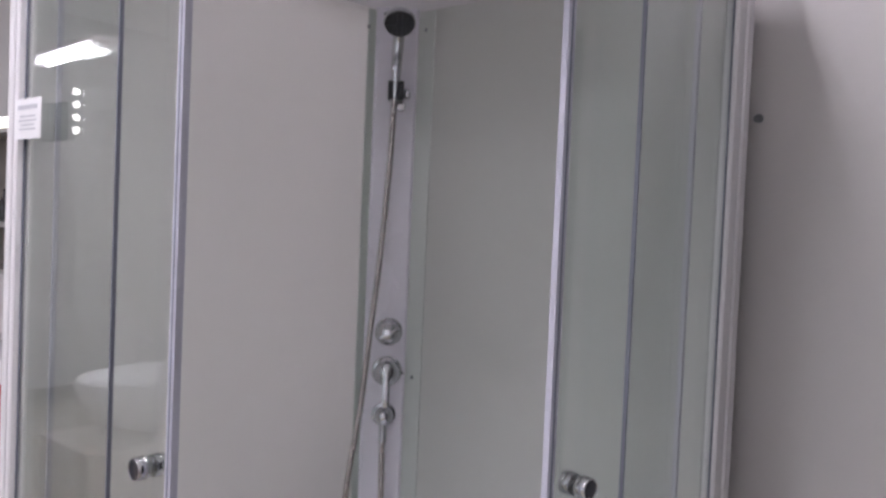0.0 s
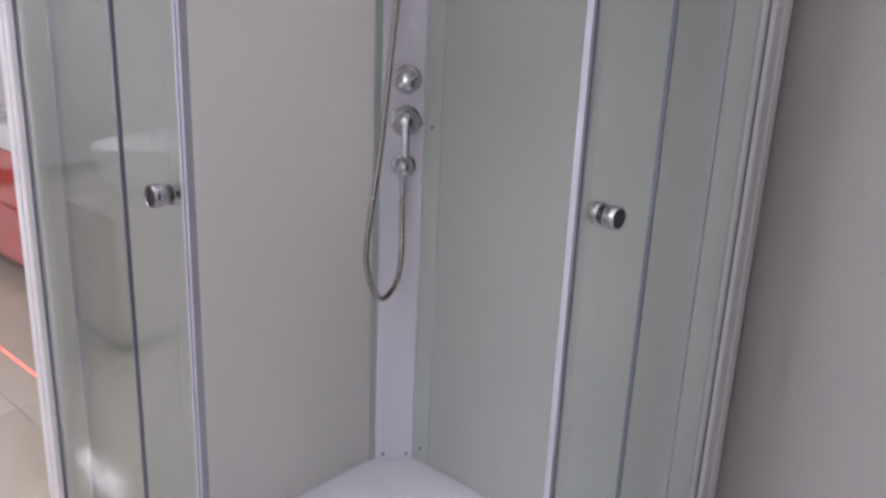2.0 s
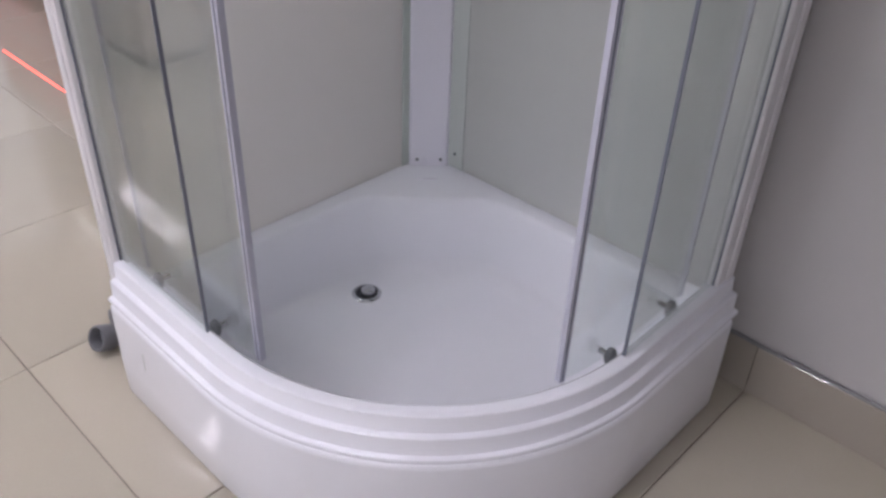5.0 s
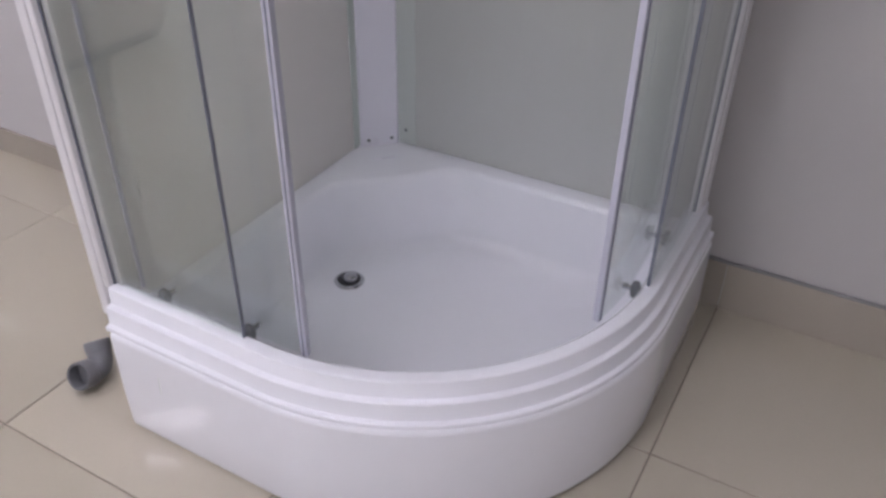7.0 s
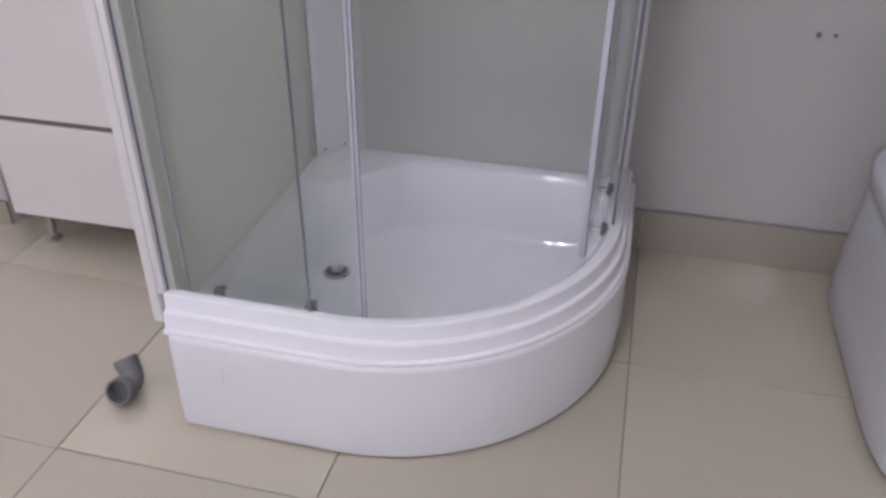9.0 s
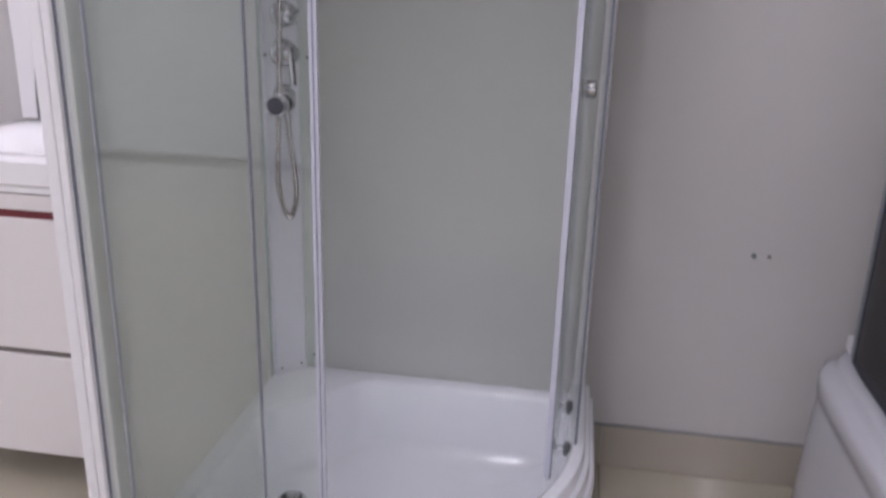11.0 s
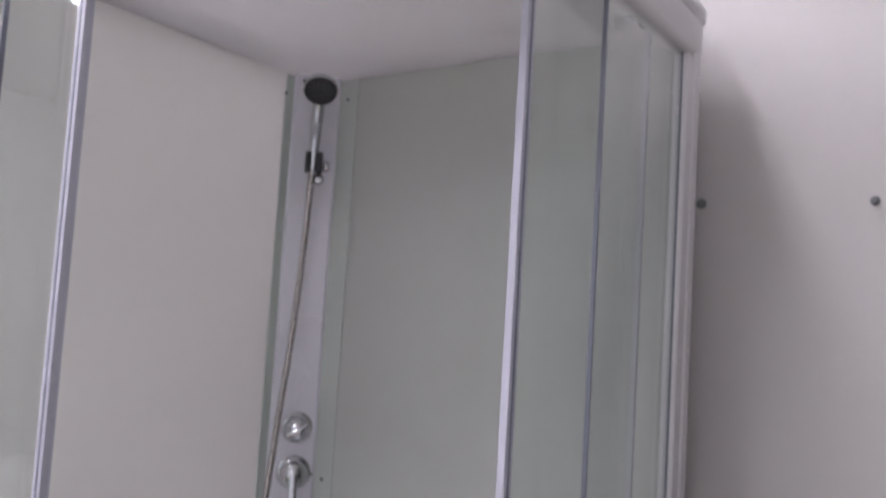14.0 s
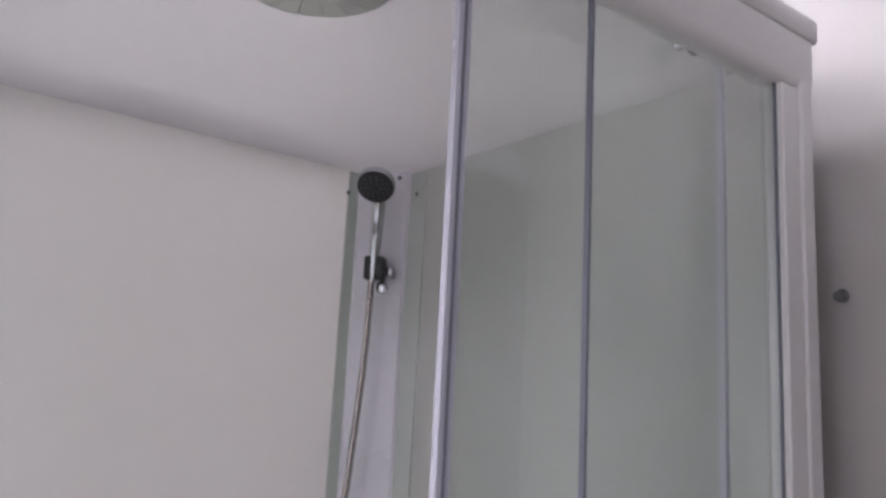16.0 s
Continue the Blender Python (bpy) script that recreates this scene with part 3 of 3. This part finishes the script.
part("grip", grip_mesh, CHROME, hand, "tapered chrome grip", smooth=60)
hm = look(on_column(0.004, COLD + 0.098, 2.010), on_column(0.004, COLD + 1.0, 0.95))
part("head", lathe([(0.0, -0.002), (0.033, -0.002), (0.037, 0.004), (0.036, 0.014), (0.024, 0.026), (0.0, 0.032)], hm, 32), CHROME, hand, "chrome shower head back", smooth=40)
face = part("spray_face", lathe([(0.0, -0.006), (0.026, -0.006), (0.034, -0.003), (0.035, 0.0), (0.0, 0.0)], hm, 32), BLACK, hand, "dark spray face", smooth=40)
for ring, count in ((0.010, 6), (0.018, 10), (0.026, 14)):
    for i in range(count):
        a = 2 * math.pi * i / count
        part("nozzle", lathe([(0.0, -0.0078), (0.0011, -0.0076), (0.0014, -0.0055), (0.0, -0.0055)], hm @ pose(ring * math.cos(a), ring * math.sin(a), 0), 6), ROLLER, face)

# Price tag on the post
tag = thing("price_tag", "white paper price tag with faint printing on the post", "price tag", at=(0.060, -0.910, 1.700))
bm = box(-0.052, 0.052, -0.001, 0.0, -0.033, 0.033)
sheet = part("sheet", bm, PAPER, tag)
for i, (w, h, z) in enumerate(((0.074, 0.007, 0.019), (0.060, 0.0025, 0.004), (0.066, 0.0025, -0.003), (0.050, 0.0025, -0.010), (0.062, 0.0025, -0.017))):
    part("printed_line", box(-w / 2, w / 2, -0.0016, -0.0011, z - h / 2, z + h / 2), INK, sheet)

# ---- screws in the wall ----
def wall_screw(x, z, tilt, size=1.0):
    s = finish("wall_screw", lathe([(0.0, 0.015), (0.006, 0.014), (0.0075, 0.011), (0.006, 0.008), (0.004, 0.007), (0.004, 0.003), (0.009, 0.001), (0.008, -0.001), (0.0, -0.001)], None, 12), ROLLER, smooth=40)
    s.matrix_basis = pose(x, WY - 0.001, z, 90 + tilt)
    s.scale = (size, size, size)
    return tagged(s, "dark screw stuck in the painted wall", "screw", "screws in the wall")


for x, z, tilt, size in ((0.886, 1.782, 12, 1.0), (1.166, 1.781, 8, 0.85), (1.220, 1.780, 14, 0.9), (1.327, 0.694, 10, 0.8), (1.367, 0.694, 4, 0.6)):
    wall_screw(x, z, tilt, size)

# ---- washbasin cabinet ----
van = thing("washbasin_cabinet", "white lacquered washbasin cabinet with two drawers on chrome legs", "cabinet")
VX0, VX1, VF = -0.806, -0.315, -0.405
part("body", box(VX0, VX1, VF + 0.020, 0.085, 0.14, 0.862, 0.002), LACQUER, van)
part("drawer_front", box(VX0, VX1, VF, VF + 0.018, 0.138, 0.430, 0.003), LACQUER, van)
part("drawer_front", box(VX0, VX1, VF, VF + 0.018, 0.446, 0.800, 0.003), LACQUER, van)
part("top_panel", box(VX0, VX1, VF, VF + 0.018, 0.820, 0.862, 0.003), LACQUER, van)
# Recessed strip coloured brown for the shadow in the drawer gap.
part("finger_groove", box(VX0 + 0.004, VX1 - 0.004, VF + 0.008, VF + 0.019, 0.430, 0.446), SHADOWGAP, van, "finger groove with its shadow put into the brown colour")
part("finger_groove", box(VX0 + 0.004, VX1 - 0.004, VF + 0.006, VF + 0.019, 0.800, 0.820), REDTRIM, van, "dark red groove")
for x in (VX0 + 0.03, VX1 - 0.06):
    for y in (VF + 0.09, 0.03):
        part("leg", lathe([(0.0, 0), (0.024, 0), (0.024, 0.008), (0.014, 0.016), (0.013, 0.12), (0.02, 0.125), (0.02, 0.14), (0, 0.14)], pose(x, y, 0), 18), CHROME, van, "chrome leg", smooth=40)
sink = thing("washbasin", "white ceramic washbasin on the cabinet", "washbasin", at=(0, 0, 0.862))
bm = bmesh.new()
lo = []
specs = [(0.0, 0.004, 0), (0.0, 0.018, 1), (-0.006, 0.026, 1), (-0.006, 0.080, 1), (0.002, 0.090, 1), (0.008, 0.092, 1), (0.05, 0.090, 2), (0.07, 0.075, 2), (0.11, 0.03, 2), (0.16, 0.022, 2)]
for ins, z, kind in specs:
    x0, x1, y0, y1 = VX0 - 0.004 + ins, VX1 + 0.004 - ins, VF - 0.006 + ins, 0.084 - ins * (2.0 if kind == 2 else 1)
    ring = []
    for i in range(40):
        a = 2 * math.pi * i / 40
        e = 0.25 if kind < 2 else 0.5
        ca, sa = math.cos(a), math.sin(a)
        ring.append(bm.verts.new(((x0 + x1) / 2 + (x1 - x0) / 2 * math.copysign(abs(ca) ** e, ca), (y0 + y1) / 2 + (y1 - y0) / 2 * math.copysign(abs(sa) ** e, sa), z)))
    lo.append(ring)
for a, b in zip(lo, lo[1:]):
    for i in range(40):
        bm.faces.new((a[i], a[(i + 1) % 40], b[(i + 1) % 40], b[i]))
bm.faces.new(lo[0])
bm.faces.new(lo[-1])
part("bowl", bm, CERAMIC, sink, smooth=35)
splash = finish("wall_panel", box(VX0, VX1, 0.070, WY - 0.001, 0.956, 1.75, 0.003), CERAMIC)
tagged(splash, "glossy white panel on the wall above the washbasin", "wall panel")
cable = finish("wall_cable", tube(spline([(-0.727, 0.064, 1.17), (-0.735, 0.064, 1.10), (-0.742, 0.064, 1.02), (-0.744, 0.064, 0.958)], 6), 0.005, 8), ROLLER, smooth=60)
tagged(cable, "dark cable running down the white panel behind the washbasin", "cable")

# ---- neighbouring cabin with tinted glass ----
cab = thing("shower_cabin", "quadrant shower cabin with grey tray and dark tinted glass", "shower cabin")


def bowed(off, count=72):
    """The bulging outline of the second cabin from the wall round the front and back to the wall."""
    a, b, n, cx, cy = 0.55 + off, 0.47, 6, 2.088, -0.36
    out = []
    for i in range(count + 1):
        t = math.radians(-62 + 304 * i / count)
        c, q = math.cos(t), math.sin(t)
        r = (abs(c) ** n + abs(q) ** n) ** (-1 / n)
        out.append((cx - a * r * q, min(cy - b * r * c, 0.086)))
    return out


def bowed_sweep(profile, i0=0, i1=72):
    """A closed profile of (outward offset, height) carried round the outline."""
    bm = bmesh.new()
    columns = [bowed(o) for o, z in profile]
    k = len(profile)
    cols = [[bm.verts.new((*columns[m][i], profile[m][1])) for m in range(k)] for i in range(i0, i1 + 1)]
    for p, q in zip(cols, cols[1:]):
        for m in range(k):
            bm.faces.new((p[m], p[(m + 1) % k], q[(m + 1) % k], q[m]))
    bm.faces.new(cols[0])
    bm.faces.new(cols[-1][::-1])
    return bm


BOW = [(-0.060, 0.40), (-0.060, 0.452), (-0.048, 0.463), (-0.026, 0.467), (-0.008, 0.464), (0.000, 0.456), (0.004, 0.444), (0.016, 0.438), (0.030, 0.434), (0.040, 0.426), (0.043, 0.414),
       (0.042, 0.375), (0.034, 0.366), (0.036, 0.350), (0.044, 0.25), (0.052, 0.12), (0.055, 0.03), (0.050, 0.018), (-0.02, 0.018), (-0.02, 0.40)]
tray_front = part("tray_front", bowed_sweep(BOW), GREYTRAY, cab, "grey acrylic apron with rounded rim", smooth=50)
for i in (17, 26):
    part("apron_rib", bowed_sweep([(0.030, 0.345), (0.040, 0.345), (0.050, 0.25), (0.060, 0.03), (0.040, 0.03)], i, i + 1), GREYTRAY, tray_front)
part("tinted_glass", bowed_sweep([(-0.040, 0.464), (-0.034, 0.464), (-0.034, 2.05), (-0.040, 2.05)]), TINT, cab, "dark tinted curved glass", smooth=30)
for i in (20, 44):
    part("glass_edge", bowed_sweep([(-0.045, 0.464), (-0.030, 0.464), (-0.030, 2.05), (-0.045, 2.05)], i, i + 1), EDGE, cab, "dark glass edge strip")
part("back_panel", box(1.64, 2.54, 0.045, 0.055, 0.40, 2.05), BLACK, cab, "black glass back panel")
part("side_panel", box(2.545, 2.555, -0.70, 0.04, 0.40, 2.05), BLACK, cab, "black glass side panel")
part("tray_bed", box(1.66, 2.54, -0.70, 0.04, 0.30, 0.36, 0.01), GREYTRAY, cab)
part("corner_cap", box(1.588, 1.606, 0.015, 0.050, 0.466, 0.505, 0.003), PROFILE, cab, "pale corner cap")
part("roof", bowed_sweep([(-0.10, 2.05), (-0.01, 2.05), (-0.005, 2.06), (-0.005, 2.10), (-0.10, 2.11)]), GREYTRAY, cab, smooth=50)

# ---- grey pipe elbow on the floor ----
elbow = thing("pipe_elbow", "dark grey plastic pipe elbow lying on the floor", "pipe")
A, B, C = Vector((-0.163, -0.908, 0.0390)), Vector((-0.158, -0.864, 0.0330)), Vector((-0.180, -0.850, 0.0680))
curve = spline([A, A * 0.4 + B * 0.6, B * 0.72 + A * 0.14 + C * 0.14, B * 0.45 + C * 0.55, C, C + (C - B) * 0.18], 6)
part("bend", tube(curve, 0.0265, 22), PVC, elbow, smooth=60)
d = Vector((0.12, -0.88, 0.42)).normalized()
mA = Matrix.Translation(A) @ d.to_track_quat("Z", "Y").to_matrix().to_4x4()
part("socket", lathe([(0.0, -0.012), (0.0255, -0.012), (0.0262, 0.020), (0.0300, 0.021), (0.0318, 0.018), (0.0318, -0.012), (0.0285, -0.024), (0.0, -0.026)], mA, 28), PVC, elbow, "open grey socket", smooth=40)
e = (C - B).normalized()
mC = Matrix.Translation(C) @ e.to_track_quat("Z", "Y").to_matrix().to_4x4()
part("collar", lathe([(0.0, -0.010), (0.0270, -0.010), (0.0282, -0.006), (0.0282, 0.010), (0.0262, 0.014), (0.0, 0.015)], mC, 28), PVC, elbow, "thick grey end collar", smooth=40)

# ---- far side: red cabinet, shelf ----
redc = thing("red_cabinet", "glossy red washbasin cabinet with a white basin top", "cabinet")
part("body", box(-3.60, -2.74, 0.10, 0.62, 0.07, 0.675, 0.006), RED, redc)
part("plinth", box(-3.58, -2.76, 0.26, 0.60, 0.0, 0.07), BLACK, redc)
part("basin_top", box(-3.63, -2.71, 0.07, 0.64, 0.676, 0.80, 0.02), CERAMIC, redc, "white ceramic basin top", smooth=40)
for k in range(2):
    part("drawer_front", box(-3.595, -2.745, 0.086, 0.099, 0.09 + 0.295 * k, 0.375 + 0.295 * k, 0.003), RED, redc)
shelf = thing("wall_shelf", "dark wall shelf unit with a lit strip above", "shelf")
for z in (1.14, 1.42, 1.98):
    part("board", box(-4.2, -2.6, 0.45, 0.745, z, z + 0.03, 0.002), SHELFWOOD, shelf)
part("light_strip", box(-4.15, -2.62, 0.44, 0.47, 2.012, 2.066), STRIPGLOW, shelf, "bright lamp strip")
part("side_panel", box(-4.23, -4.2, 0.45, 0.745, 1.1, 2.1, 0.002), SHELFWOOD, shelf)
part("side_panel", box(-2.6, -2.57, 0.45, 0.745, 1.1, 2.1, 0.002), SHELFWOOD, shelf)
for i in range(9):
    x = -3.9 + 0.13 * i
    h = 0.20 + 0.06 * ((i * 7) % 4) / 3
    b = finish("bottle", lathe([(0.0, 0), (0.036, 0), (0.038, 0.01), (0.038, h * 0.62), (0.014, h * 0.78), (0.013, h * 0.95), (0.016, h * 0.95), (0.016, h), (0.0, h)], None, 16), BOTTLE, smooth=40)
    b.location = (x, 0.55, 1.451)
    tagged(b, "dark bottle standing on the wall shelf", "bottle", "bottles on the shelf")
# Red light falling on the floor, drawn as a thin strip that glows itself.
line = finish("red_light_line", box(-2.25, -1.66, -0.3185, -0.3125, 0.0005, 0.0022), RED_LINE)
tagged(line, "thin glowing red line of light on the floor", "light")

# ---- beige washbasin cabinet across the aisle ----
ped = thing("washbasin_cabinet", "beige washbasin cabinet with a round white bowl across the aisle", "cabinet", at=(-1.82, -2.18, -0.0))
part("body", box(-0.22, 0.21, -0.36, 0.40, 0.06, 0.594, 0.004), BEIGE, ped)
part("plinth", box(-0.20, 0.17, -0.33, 0.37, 0.0, 0.06), SHADOWGAP, ped)
for y in (-0.357, 0.022):
    leaf = part("door", box(0.2115, 0.229, y, y + 0.375, 0.065, 0.590, 0.003), BEIGE, ped)
    part("handle", tube([(0.240, y + 0.19, 0.50), (0.240, y + 0.19, 0.40)], 0.005, 8), CHROME, leaf, "slim chrome handle")
part("bowl", lathe([(0.0, 0.595), (0.12, 0.595), (0.22, 0.64), (0.27, 0.74), (0.285, 0.82), (0.28, 0.832), (0.262, 0.832), (0.25, 0.82), (0.20, 0.70), (0.08, 0.66), (0.0, 0.658)],
                   Matrix.Diagonal((0.98, 1.18, 1, 1)), 36), CERAMIC, ped, smooth=40)
part("tap", tube(spline([(-0.24, 0, 0.80), (-0.22, 0, 0.94), (-0.16, 0, 0.97), (-0.08, 0, 0.95)], 5), 0.014, 12), CHROME, ped, "chrome tap", smooth=60)

# ---- tiles, last ----
TP = 0.6
TX, TY = -0.228, -1.070
JOINT = 0.0028


def tile_mesh(w, d, h, mat):
    bm = bmesh.new()
    add_box(bm, 0, w, 0, d, -h, 0)
    es = [e for e in bm.edges if all(v.co.z > -1e-6 for v in e.verts)]
    bmesh.ops.bevel(bm, geom=es, offset=0.0012, segments=1, affect="EDGES")
    me = bpy.data.meshes.new("tile")
    bm.to_mesh(me)
    bm.free()
    me.materials.append(mat)
    return me


tile_data = tile_mesh(TP - JOINT, TP - JOINT, 0.008, TILE)
rng = random.Random(4)
for i in range(-9, 8):
    for j in range(-8, 3):
        x, y = TX + TP * i, TY + TP * j
        if x < -5.6 or x > 4.5 or y < -5.6 or y > 0.7:
            continue
        if y > 0.0 and x > -1.7:
            continue
        t = new("tile", tile_data)
        t.parent = floor
        t.location = (x + JOINT / 2, y + JOINT / 2, rng.uniform(-0.0004, 0.0))
base = new("baseboard")
tagged(base, "beige tile skirting with a grey sealant line along the wall", "skirting", kind="structure")
skirt_data = tile_mesh(TP - 0.002, 0.012, 0.133, SKIRT)
x = TX + TP * 2 - TP * 3
while x < 4.4:
    t = new("skirting_tile", skirt_data)
    t.parent = base
    t.location = (x + 0.001, WY - 0.0125, 0.1335)
    x += TP
part("sealant", tube([(-0.94 + 0.06 * i, WY - 0.006 + 0.0012 * math.sin(i * 1.7), 0.1355 + 0.0012 * math.sin(i * 2.3)) for i in range(92)], 0.0055, 8), SEALANT, base, "grey sealant bead", smooth=60)
part("skirting_tile", box(-1.62, -0.951, -0.282, -0.2705, 0.0005, 0.085), SKIRT, base)
